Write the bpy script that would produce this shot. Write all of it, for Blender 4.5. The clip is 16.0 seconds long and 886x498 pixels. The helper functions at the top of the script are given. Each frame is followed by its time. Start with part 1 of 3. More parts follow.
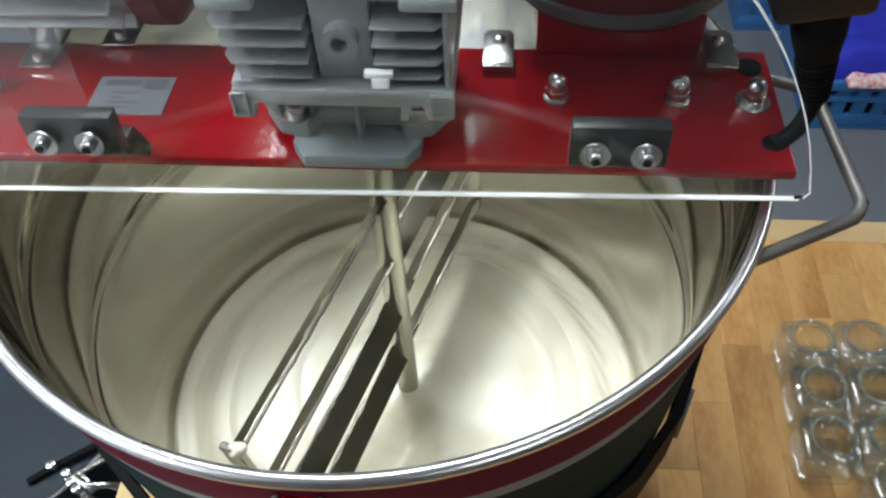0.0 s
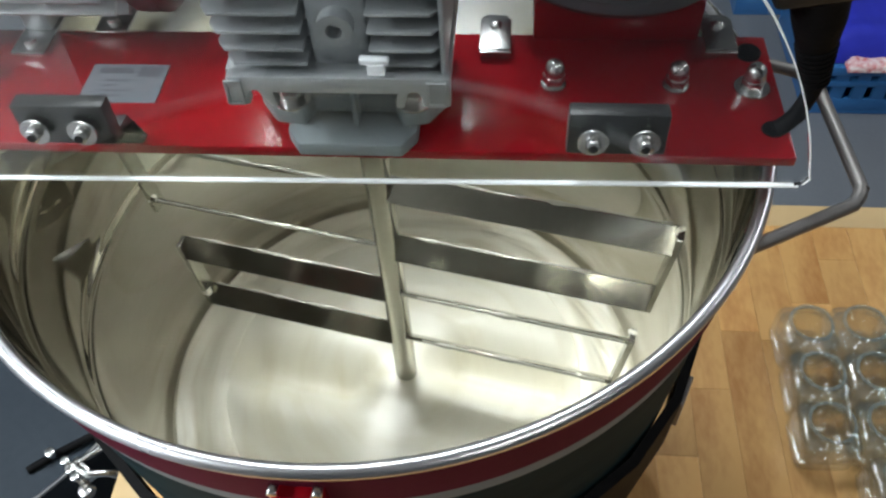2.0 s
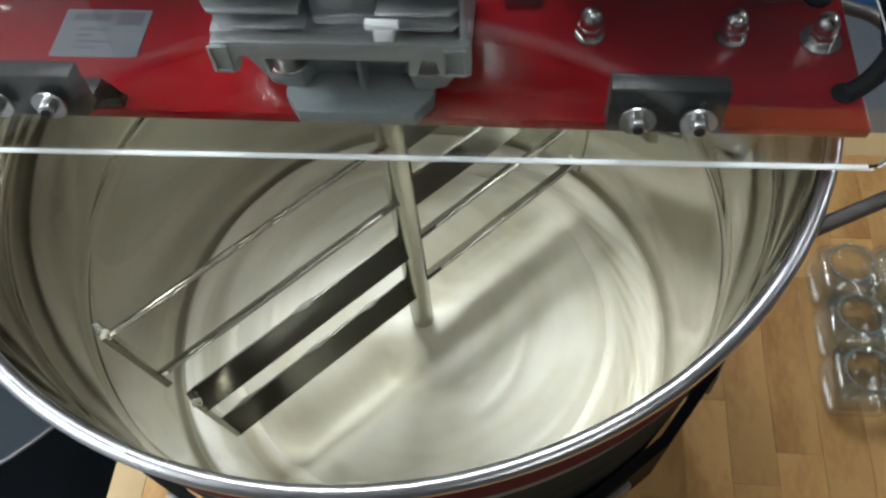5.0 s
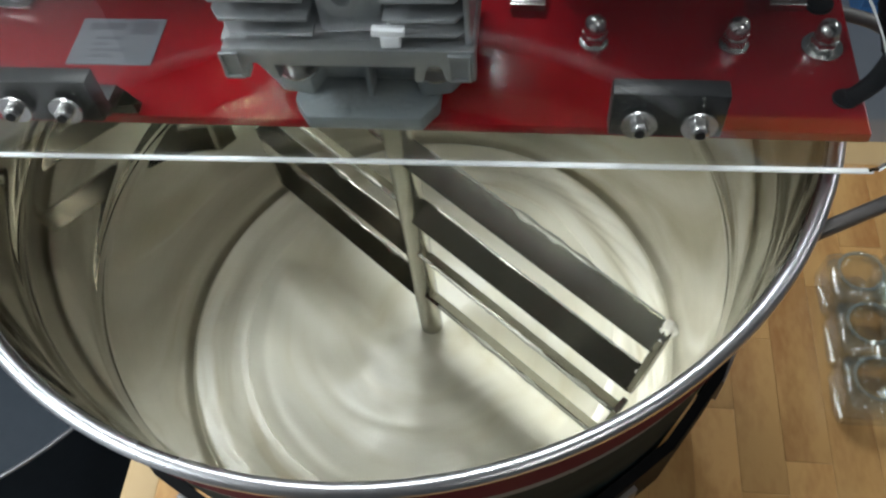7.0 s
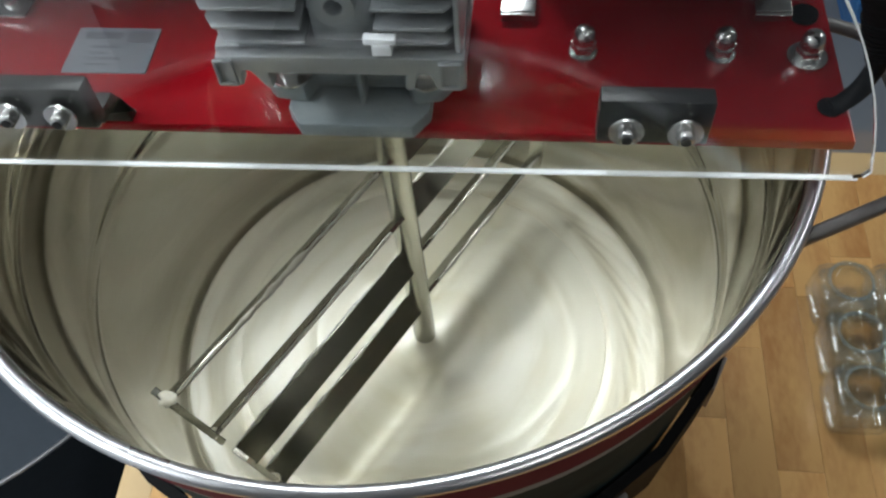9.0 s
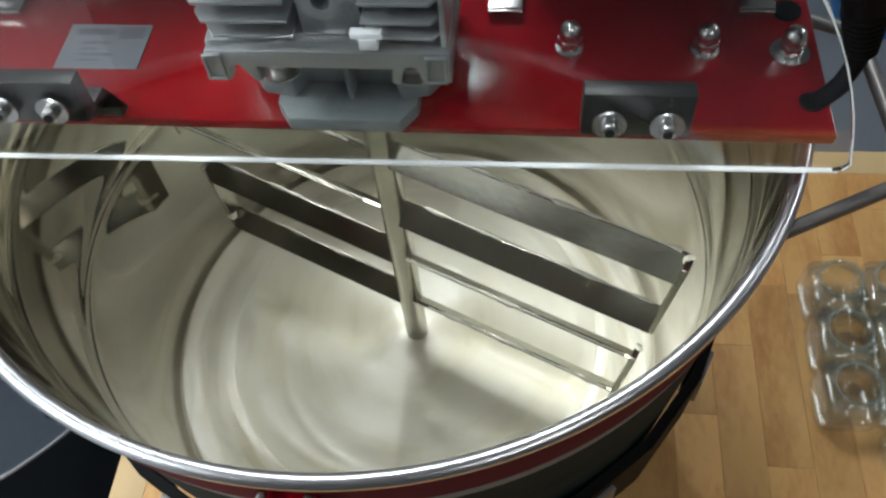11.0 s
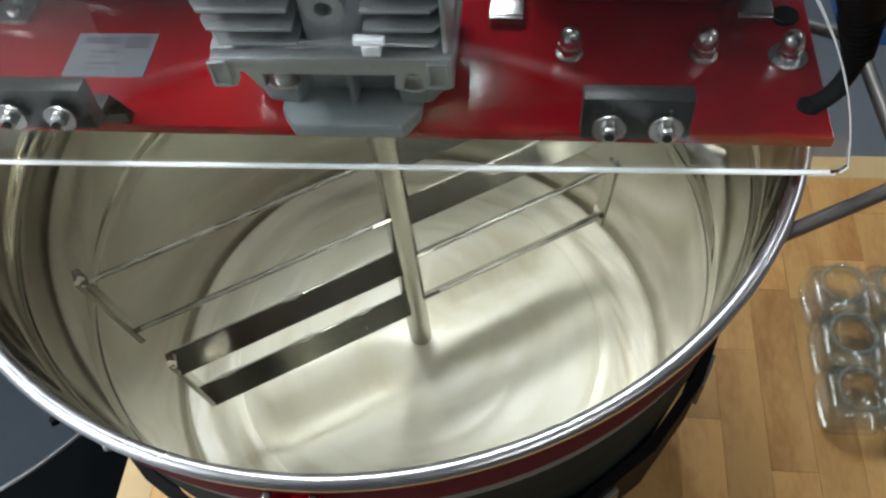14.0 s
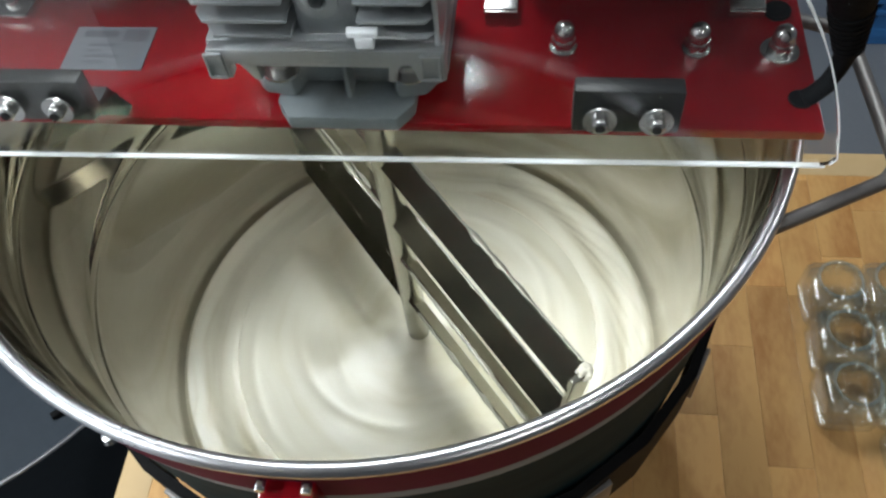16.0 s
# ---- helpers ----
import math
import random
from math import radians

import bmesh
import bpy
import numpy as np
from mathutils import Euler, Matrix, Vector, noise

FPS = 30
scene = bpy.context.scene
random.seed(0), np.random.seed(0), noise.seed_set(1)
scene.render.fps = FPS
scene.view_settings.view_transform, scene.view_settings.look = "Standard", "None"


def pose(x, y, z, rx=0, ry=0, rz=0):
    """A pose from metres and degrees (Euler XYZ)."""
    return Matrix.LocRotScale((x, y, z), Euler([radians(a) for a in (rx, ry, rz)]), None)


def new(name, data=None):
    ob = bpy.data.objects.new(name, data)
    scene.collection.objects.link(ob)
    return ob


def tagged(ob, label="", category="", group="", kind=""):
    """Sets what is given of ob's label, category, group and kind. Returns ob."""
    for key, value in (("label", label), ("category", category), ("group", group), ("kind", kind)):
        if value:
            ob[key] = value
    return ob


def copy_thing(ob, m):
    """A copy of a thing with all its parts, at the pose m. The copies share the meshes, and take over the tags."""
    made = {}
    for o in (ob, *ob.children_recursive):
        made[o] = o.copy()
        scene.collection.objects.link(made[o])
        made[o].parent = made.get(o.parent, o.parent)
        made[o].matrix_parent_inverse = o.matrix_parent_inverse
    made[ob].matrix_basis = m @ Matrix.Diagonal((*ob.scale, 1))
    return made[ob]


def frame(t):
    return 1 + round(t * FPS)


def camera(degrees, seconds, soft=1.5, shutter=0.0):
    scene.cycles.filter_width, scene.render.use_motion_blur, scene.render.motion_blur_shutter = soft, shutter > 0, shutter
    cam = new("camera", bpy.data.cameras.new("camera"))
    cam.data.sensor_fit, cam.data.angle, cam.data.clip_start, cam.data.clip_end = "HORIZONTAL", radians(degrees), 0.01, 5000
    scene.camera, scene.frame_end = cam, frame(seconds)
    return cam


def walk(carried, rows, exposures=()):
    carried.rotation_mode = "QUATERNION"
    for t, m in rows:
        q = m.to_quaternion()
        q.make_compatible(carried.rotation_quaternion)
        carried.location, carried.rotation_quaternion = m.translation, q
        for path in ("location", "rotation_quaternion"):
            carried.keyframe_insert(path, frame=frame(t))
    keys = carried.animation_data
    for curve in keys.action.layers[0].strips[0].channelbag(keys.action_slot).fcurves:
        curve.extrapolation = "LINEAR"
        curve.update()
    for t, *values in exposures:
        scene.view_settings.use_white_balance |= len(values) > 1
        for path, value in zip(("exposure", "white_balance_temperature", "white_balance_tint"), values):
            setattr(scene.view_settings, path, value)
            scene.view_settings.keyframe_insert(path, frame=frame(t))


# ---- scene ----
RIM = 1.337          # height of the drum's rim; the table top stands at 0.90
TABLE = 0.90
cam = camera(56.5, 16.0, 2.4)
ROWS = [
    (0.0, 0.0821, -0.3574, 0.3172, -50.85, 2.15, 4.06),
    (0.5, 0.0778, -0.3542, 0.3165, -51.21, 2.10, 3.91),
    (1.0, 0.0775, -0.3542, 0.3161, -51.49, 2.05, 3.79),
    (1.5, 0.0804, -0.3537, 0.3160, -51.74, 2.20, 3.72),
    (2.0, 0.0828, -0.3548, 0.3156, -51.81, 2.23, 3.84),
    (2.5, 0.0830, -0.3481, 0.3152, -52.15, 2.41, 3.89),
    (3.0, 0.0771, -0.3244, 0.3087, -56.45, 2.21, 3.96),
    (3.5, 0.0730, -0.3081, 0.3057, -58.07, 2.26, 3.99),
    (4.0, 0.0748, -0.2966, 0.3030, -59.23, 2.47, 4.13),
    (6.5, 0.0801, -0.2998, 0.3050, -58.63, 3.89, 5.20),
    (7.0, 0.0815, -0.3031, 0.3061, -58.27, 3.86, 5.19),
    (7.5, 0.0834, -0.3065, 0.3073, -57.86, 3.94, 5.14),
    (8.0, 0.0832, -0.3080, 0.3076, -57.65, 3.81, 5.21),
    (8.5, 0.0838, -0.3079, 0.3079, -57.50, 3.77, 5.08),
    (9.0, 0.0840, -0.3075, 0.3076, -57.38, 3.58, 5.05),
    (9.5, 0.0839, -0.3079, 0.3064, -57.39, 3.34, 5.02),
    (10.0, 0.0850, -0.3094, 0.3070, -57.42, 3.29, 4.89),
    (12.5, 0.0931, -0.3167, 0.3104, -56.80, 3.78, 5.10),
    (13.0, 0.0900, -0.3146, 0.3094, -56.80, 3.84, 5.01),
    (13.5, 0.0885, -0.3153, 0.3110, -56.74, 3.80, 4.96),
    (14.0, 0.0902, -0.3172, 0.3112, -56.64, 3.80, 4.89),
    (14.5, 0.0939, -0.3193, 0.3119, -56.53, 3.95, 5.03),
    (15.0, 0.0960, -0.3212, 0.3112, -56.47, 4.05, 5.14),
    (15.5, 0.0965, -0.3227, 0.3121, -56.51, 4.05, 5.16),
    (16.0, 0.0950, -0.3217, 0.3118, -56.66, 3.89, 5.14),
]
walk(cam, [(t, pose(x, y, z + RIM, 90 + p, r, w)) for t, x, y, z, p, r, w in ROWS], [(0.0, 0.32), (2.4, 0.26), (3.3, 0.0), (4.0, -0.12), (6.5, -0.14), (9.0, -0.06), (12.5, -0.01), (16.0, 0.07)])

# ---- light ----
world = bpy.data.worlds.new("world")
scene.world = world
world.use_nodes = True
world.node_tree.nodes["Background"].inputs[0].default_value = (0.6, 0.65, 0.7, 1)
world.node_tree.nodes["Background"].inputs[1].default_value = 0.05


def ceiling_lamp(x, y, w, d, power):
    data = bpy.data.lights.new("unseen_ceiling_light_lamp", "AREA")
    data.shape, data.size, data.size_y, data.energy, data.color = "RECTANGLE", w, d, power, (0.885, 0.965, 1.0)
    ob = new("unseen_ceiling_light_lamp", data)
    ob.matrix_world = pose(x, y, 2.83, 0, 0, 0)
    return ob


# first two follow highlights; the other three are unseen lamps added as fill
LAMPS = [(-0.36, 0.80, 0.34, 0.44, 16), (-0.06, 1.09, 0.12, 0.30, 11), (2.2, 1.0, 0.20, 1.25, 9), (-1.7, -0.50, 0.20, 1.25, 74), (1.0, -1.3, 0.20, 1.25, 4)]
for lamp in LAMPS:
    ceiling_lamp(*lamp)


# ---- materials ----
def mat(name, a, b=None, rough=0.5, metal=0.0, scale=8.0, fine=120.0, bump=0.05, spread=0.15, stretch=(1, 1, 1), coat=0.0, obj_random=0.0, spec=0.5, lo=0.45, hi=0.95):
    """Two colours mixed by coarse and fine noise, with roughness variation and fine relief."""
    m = bpy.data.materials.new(name)
    m.use_nodes = True
    nt = m.node_tree
    n, l = nt.nodes, nt.links
    bs = n["Principled BSDF"]
    b = b or tuple(c * 0.8 for c in a)
    tc = n.new("ShaderNodeTexCoord")
    mp = n.new("ShaderNodeMapping")
    mp.inputs["Scale"].default_value = stretch
    l.new(tc.outputs["Object"], mp.inputs["Vector"])
    if obj_random:
        info, far = n.new("ShaderNodeObjectInfo"), n.new("ShaderNodeMath")
        far.operation = "MULTIPLY"
        far.inputs[1].default_value = 37.0
        l.new(info.outputs["Random"], far.inputs[0])
        l.new(far.outputs[0], mp.inputs["Location"])
    n1, n2 = n.new("ShaderNodeTexNoise"), n.new("ShaderNodeTexNoise")
    n1.inputs["Scale"].default_value, n1.inputs["Detail"].default_value = scale, 4
    n2.inputs["Scale"].default_value, n2.inputs["Detail"].default_value = fine, 3
    for q in (n1, n2):
        l.new(mp.outputs[0], q.inputs["Vector"])
    mixf = n.new("ShaderNodeMath")
    mixf.operation = "MULTIPLY_ADD"
    l.new(n2.outputs[0], mixf.inputs[0])
    mixf.inputs[1].default_value = 0.4
    l.new(n1.outputs[0], mixf.inputs[2])
    rmp = n.new("ShaderNodeMapRange")
    rmp.inputs[1].default_value, rmp.inputs[2].default_value = lo, hi
    l.new(mixf.outputs[0], rmp.inputs[0])
    mx = n.new("ShaderNodeMix")
    mx.data_type = "RGBA"
    mx.inputs[6].default_value, mx.inputs[7].default_value = (*a, 1), (*b, 1)
    l.new(rmp.outputs[0], mx.inputs[0])
    out = mx.outputs[2]
    if obj_random:
        oi, hsv = n.new("ShaderNodeObjectInfo"), n.new("ShaderNodeHueSaturation")
        mr = n.new("ShaderNodeMapRange")
        mr.inputs[3].default_value, mr.inputs[4].default_value = 1 - obj_random, 1 + obj_random
        l.new(oi.outputs["Random"], mr.inputs[0])
        l.new(mr.outputs[0], hsv.inputs["Value"])
        l.new(out, hsv.inputs["Color"])
        out = hsv.outputs[0]
    l.new(out, bs.inputs["Base Color"])
    rr = n.new("ShaderNodeMapRange")
    rr.inputs[3].default_value, rr.inputs[4].default_value = max(0.02, rough - spread * rough), rough + spread * rough
    l.new(n1.outputs[0], rr.inputs[0])
    l.new(rr.outputs[0], bs.inputs["Roughness"])
    bs.inputs["Metallic"].default_value = metal
    bs.inputs["Coat Weight"].default_value = coat
    bs.inputs["Specular IOR Level"].default_value = spec
    if bump:
        bp = n.new("ShaderNodeBump")
        bp.inputs["Strength"].default_value, bp.inputs["Distance"].default_value = bump, 0.002
        l.new(n2.outputs[0], bp.inputs["Height"])
        l.new(bp.outputs[0], bs.inputs["Normal"])
    return m


def honey_mat(name, light, dark, rough, along, across):
    """Creamed honey: glossy, with pale and brownish veins drawn out round the shaft."""
    m = bpy.data.materials.new(name)
    m.use_nodes = True
    n, l = m.node_tree.nodes, m.node_tree.links
    bs = n["Principled BSDF"]
    tc, flat, unit, size, mul = n.new("ShaderNodeTexCoord"), n.new("ShaderNodeVectorMath"), n.new("ShaderNodeVectorMath"), n.new("ShaderNodeVectorMath"), n.new("ShaderNodeVectorMath")
    flat.operation, unit.operation, size.operation, mul.operation = "MULTIPLY", "NORMALIZE", "LENGTH", "SCALE"
    flat.inputs[1].default_value = (1, 1, 0)
    l.new(tc.outputs["Object"], flat.inputs[0])
    l.new(flat.outputs[0], unit.inputs[0])
    l.new(flat.outputs[0], size.inputs[0])
    mul.inputs["Scale"].default_value = along
    l.new(unit.outputs[0], mul.inputs[0])
    wob, rad, lift, add = n.new("ShaderNodeTexNoise"), n.new("ShaderNodeMath"), n.new("ShaderNodeCombineXYZ"), n.new("ShaderNodeVectorMath")
    wob.inputs["Scale"].default_value, wob.inputs["Detail"].default_value = 9.0, 2
    l.new(tc.outputs["Object"], wob.inputs["Vector"])
    rad.operation = "MULTIPLY_ADD"
    rad.inputs[1].default_value = 0.035
    l.new(wob.outputs[0], rad.inputs[0])
    l.new(size.outputs["Value"], rad.inputs[2])
    far = n.new("ShaderNodeMath")
    far.operation = "MULTIPLY"
    far.inputs[1].default_value = across
    l.new(rad.outputs[0], far.inputs[0])
    l.new(far.outputs[0], lift.inputs[2])
    add.operation = "ADD"
    l.new(mul.outputs[0], add.inputs[0])
    l.new(lift.outputs[0], add.inputs[1])
    vein = n.new("ShaderNodeTexNoise")
    vein.inputs["Scale"].default_value, vein.inputs["Detail"].default_value = 1.0, 3
    l.new(add.outputs[0], vein.inputs["Vector"])
    ramp, mx = n.new("ShaderNodeMapRange"), n.new("ShaderNodeMix")
    ramp.inputs[1].default_value, ramp.inputs[2].default_value = 0.42, 0.78
    ramp.interpolation_type = "SMOOTHSTEP"
    l.new(vein.outputs[0], ramp.inputs[0])
    mx.data_type = "RGBA"
    mx.inputs[6].default_value, mx.inputs[7].default_value = (*light, 1), (*dark, 1)
    l.new(ramp.outputs[0], mx.inputs[0])
    l.new(mx.outputs[2], bs.inputs["Base Color"])
    rr = n.new("ShaderNodeMapRange")
    rr.inputs[3].default_value, rr.inputs[4].default_value = rough * 0.75, rough * 1.3
    l.new(wob.outputs[0], rr.inputs[0])
    l.new(rr.outputs[0], bs.inputs["Roughness"])
    bs.inputs["Specular IOR Level"].default_value = 0.36
    bp = n.new("ShaderNodeBump")
    bp.inputs["Strength"].default_value, bp.inputs["Distance"].default_value = 0.07, 0.003
    l.new(vein.outputs[0], bp.inputs["Height"])
    l.new(bp.outputs[0], bs.inputs["Normal"])
    return m


def glass(name, color, rough=0.0, ior=1.49):
    m = bpy.data.materials.new(name)
    m.use_nodes = True
    bs = m.node_tree.nodes["Principled BSDF"]
    bs.inputs["Base Color"].default_value = (*color, 1)
    bs.inputs["Roughness"].default_value = rough
    bs.inputs["IOR"].default_value = ior
    bs.inputs["Transmission Weight"].default_value = 1
    return m


def thin_glass(name, color, gloss=0.50, base=0.035, haze=0.0):
    """Clear thin-walled glass with painted pale reflections: most light goes straight on, gloss grows towards the
    edges.
    """
    m = bpy.data.materials.new(name)
    m.use_nodes = True
    n, l = m.node_tree.nodes, m.node_tree.links
    tr, gl, mx = n.new("ShaderNodeBsdfTransparent"), n.new("ShaderNodeBsdfGlossy"), n.new("ShaderNodeMixShader")
    lw, pw, sc = n.new("ShaderNodeLayerWeight"), n.new("ShaderNodeMath"), n.new("ShaderNodeMath")
    tr.inputs[0].default_value = (*color, 1)
    gl.inputs["Roughness"].default_value = 0.05
    lw.inputs[0].default_value = 0.5
    pw.operation, sc.operation = "POWER", "MULTIPLY_ADD"
    pw.inputs[1].default_value, sc.inputs[1].default_value, sc.inputs[2].default_value = 2.6, gloss, base
    l.new(lw.outputs["Facing"], pw.inputs[0])
    l.new(pw.outputs[0], sc.inputs[0])
    l.new(sc.outputs[0], mx.inputs[0])
    # pale diffuse share, painted in for reflections of bright surroundings
    df, hz = n.new("ShaderNodeBsdfDiffuse"), n.new("ShaderNodeMixShader")
    df.inputs["Color"].default_value = (0.70, 0.78, 0.72, 1)
    hz.inputs[0].default_value = haze
    l.new(tr.outputs[0], hz.inputs[1])
    l.new(df.outputs[0], hz.inputs[2])
    l.new(hz.outputs[0], mx.inputs[1])
    l.new(gl.outputs[0], mx.inputs[2])
    l.new(mx.outputs[0], n["Material Output"].inputs["Surface"])
    return m


def glow(name, color, strength):
    m = bpy.data.materials.new(name)
    m.use_nodes = True
    bs = m.node_tree.nodes["Principled BSDF"]
    bs.inputs["Base Color"].default_value = (*color, 1)
    bs.inputs["Emission Color"].default_value = (*color, 1)
    bs.inputs["Emission Strength"].default_value = strength
    return m


STEEL = mat("polished_steel", (0.61, 0.59, 0.54), (0.55, 0.53, 0.48), 0.045, 1.0, 6, 60, 0.0, 0.3, (1, 1, 6))
RIMSTEEL = mat("rim_steel", (0.66, 0.66, 0.69), (0.58, 0.58, 0.61), 0.29, 1.0, 10, 200, 0.02)
BRUSHED = mat("brushed_steel", (0.56, 0.55, 0.49), (0.47, 0.46, 0.40), 0.26, 1.0, 14, 300, 0.03, 0.12, (1, 1, 1))
BLADE = mat("satin_blade_steel", (0.42, 0.405, 0.335), (0.33, 0.315, 0.25), 0.20, 1.0, 16, 260, 0.03, 0.35, (1, 1, 1))
DULL = mat("dull_steel", (0.21, 0.20, 0.195), (0.16, 0.15, 0.145), 0.5, 0.8, 30, 300, 0.05)
ZINC = mat("zinc", (0.70, 0.70, 0.69), (0.55, 0.55, 0.55), 0.25, 1.0, 60, 500, 0.05)
HONEY = honey_mat("honey", (0.83, 0.795, 0.65), (0.745, 0.695, 0.52), 0.30, 0.8, 42.0)
SMEAR = mat("thin_honey_smear", (0.46, 0.44, 0.36), (0.30, 0.285, 0.23), 0.3, 0.4, 60, 300, 0.1)
HONEYRING = honey_mat("settled_honey", (0.84, 0.80, 0.65), (0.68, 0.615, 0.44), 0.28, 0.9, 90.0)
CLOT = mat("honey_clot", (0.85, 0.82, 0.71), (0.76, 0.71, 0.56), 0.35, 0.0, 60, 300, 0.1)
RED = mat("red_paint", (0.23, 0.0035, 0.008), (0.18, 0.003, 0.007), 0.10, 0.0, 9, 520, 0.08, 0.2, coat=0.1)
DARKRED = mat("dark_red_paint", (0.085, 0.005, 0.009), (0.062, 0.004, 0.007), 0.5, 0.0, 9, 500, 0.1)
BEAD = mat("grey_bead_paint", (0.22, 0.25, 0.265), (0.17, 0.20, 0.215), 0.5, 0.0, 9, 300, 0.05, spec=0.06)
MAROON = mat("maroon_reflection", (0.115, 0.012, 0.030), (0.09, 0.009, 0.023), 0.6, 0.0, 9, 300, 0.05, spec=0.04)
ALU = mat("cast_aluminium", (0.42, 0.44, 0.45), (0.33, 0.35, 0.36), 0.34, 0.8, 12, 500, 0.25)
GREY = mat("grey_casting", (0.185, 0.21, 0.22), (0.14, 0.165, 0.175), 0.5, 0.2, 12, 400, 0.25)
BLACK = mat("black_plastic", (0.006, 0.0065, 0.007), (0.010, 0.010, 0.010), 0.4, 0.0, 20, 400, 0.1, spec=0.3)
RUBBER = mat("black_rubber", (0.004, 0.004, 0.0045), (0.007, 0.007, 0.0075), 0.6, 0.0, 20, 300, 0.2, spec=0.05)
GASKET = mat("grey_gasket_rubber", (0.075, 0.075, 0.085), (0.055, 0.055, 0.062), 0.4, 0.0, 20, 300, 0.1)
ACRYLIC = glass("clear_acrylic", (0.97, 0.98, 0.98), 0.0, 1.53)
# light piped to the lid edges is put in as a whitish colour
EDGE = mat("acrylic_edge", (0.86, 0.88, 0.88), (0.78, 0.80, 0.80), 0.3, 0.0, 40, 200, 0.05)
edge_nodes, edge_links = EDGE.node_tree.nodes, EDGE.node_tree.links
lucent, edge_mix = edge_nodes.new("ShaderNodeBsdfTranslucent"), edge_nodes.new("ShaderNodeMixShader")
lucent.inputs[0].default_value = (0.97, 0.98, 0.98, 1)
edge_mix.inputs[0].default_value = 0.6
edge_links.new(edge_nodes["Principled BSDF"].outputs[0], edge_mix.inputs[1])
edge_links.new(lucent.outputs[0], edge_mix.inputs[2])
edge_links.new(edge_mix.outputs[0], edge_nodes["Material Output"].inputs["Surface"])
HAZY = glass("scratched_acrylic", (0.93, 0.94, 0.95), 0.20, 1.30)
JACKET = mat("dark_green_jacket", (0.010, 0.028, 0.033), (0.007, 0.019, 0.023), 0.6, 0.0, 6, 80, 0.02, 0.2, (1, 1, 5), spec=0.03)
JARGLASS = thin_glass("jar_glass", (0.985, 0.998, 0.99), 0.60, 0.10, 0.045)
LIPGLASS = thin_glass("jar_lip_glass", (0.985, 0.998, 0.99), 0.60, 0.14, 0.13)
WOOD = mat("maple_stave", (0.55, 0.315, 0.115), (0.37, 0.165, 0.046), 0.36, 0.0, 9, 80, 0.04, 0.25, (2.4, 0.9, 2.4), obj_random=0.21, lo=0.58, hi=0.94)
PALEWOOD = mat("pale_maple", (0.52, 0.37, 0.19), (0.45, 0.31, 0.15), 0.5, 0.0, 5, 60, 0.08, 0.2, (1, 1, 1))
FLOORM = mat("grey_floor_paint", (0.135, 0.15, 0.17), (0.11, 0.12, 0.14), 0.5, 0.0, 3, 90, 0.1)
GREYWALL = mat("grey_wall_paint", (0.34, 0.35, 0.36), (0.30, 0.31, 0.32), 0.7, 0.0, 2, 150, 0.1)
WALLM = mat("white_wall_paint", (0.76, 0.76, 0.76), (0.70, 0.70, 0.70), 0.7, 0.0, 2, 150, 0.1)
CEILM = mat("ceiling_paint", (0.36, 0.36, 0.35), (0.32, 0.32, 0.31), 0.8, 0.0, 2, 150, 0.1)
CRATE = mat("blue_crate_plastic", (0.025, 0.13, 0.33), (0.02, 0.10, 0.27), 0.4, 0.0, 8, 200, 0.1)
CLOTH = mat("royal_blue_cloth", (0.012, 0.022, 0.42), (0.008, 0.014, 0.30), 0.8, 0.0, 12, 600, 0.4)
CHECK = mat("red_and_white_check", (0.75, 0.72, 0.72), (0.5, 0.05, 0.06), 0.8, 0.0, 70, 110, 0.2)
DARKSTEEL = mat("dark_steel", (0.024, 0.032, 0.042), (0.016, 0.022, 0.030), 0.6, 0.0, 4, 90, 0.05, spec=0.12)
STICKER = mat("silver_sticker", (0.20, 0.21, 0.235), (0.16, 0.17, 0.19), 0.45, 0.1, 30, 200, 0.05)
INK = mat("faded_ink", (0.11, 0.11, 0.13), (0.13, 0.13, 0.15), 0.6, 0.0, 30, 200, 0.0)
LAMPGLOW = glow("lamp_diffuser", (1.0, 0.97, 0.90), 6.0)


# ---- mesh helpers ----
def part(name, bm, material, parent=None, label=""):
    me = bpy.data.meshes.new(name)
    bm.to_mesh(me)
    bm.free()
    for m in material if isinstance(material, (list, tuple)) else [material]:
        me.materials.append(m)
    ob = new(name, me)
    ob.parent = parent
    if label:
        tagged(ob, label)
    return ob


def thing(name, label, category, group="", at=(0, 0, 0), kind=""):
    ob = new(name)
    ob.location = at
    ob.empty_display_size = 0.02
    return tagged(ob, label, category, group, kind)


def smooth(bm, angle=40):
    for f in bm.faces:
        f.smooth = True
    for e in bm.edges:
        if len(e.link_faces) == 2 and e.calc_face_angle(0) > radians(angle):
            e.smooth = False
    return bm


def box(x0, x1, y0, y1, z0, z1, bevel=0.0, m=None, bm=None, seg=2):
    own = bmesh.new()
    bmesh.ops.create_cube(own, size=1)
    for v in own.verts:
        v.co = Vector(((x0 + x1) / 2 + v.co.x * (x1 - x0), (y0 + y1) / 2 + v.co.y * (y1 - y0), (z0 + z1) / 2 + v.co.z * (z1 - z0)))
    if bevel:
        bmesh.ops.bevel(own, geom=list(own.edges), offset=bevel, segments=seg, affect="EDGES", profile=0.5)
    if m is not None:
        bmesh.ops.transform(own, matrix=m, verts=own.verts)
    smooth(own)
    return join(bm, own)


def join(bm, own):
    if bm is None:
        return own
    me = bpy.data.meshes.new("tmp")
    own.to_mesh(me)
    own.free()
    bm.from_mesh(me)
    bpy.data.meshes.remove(me)
    return bm


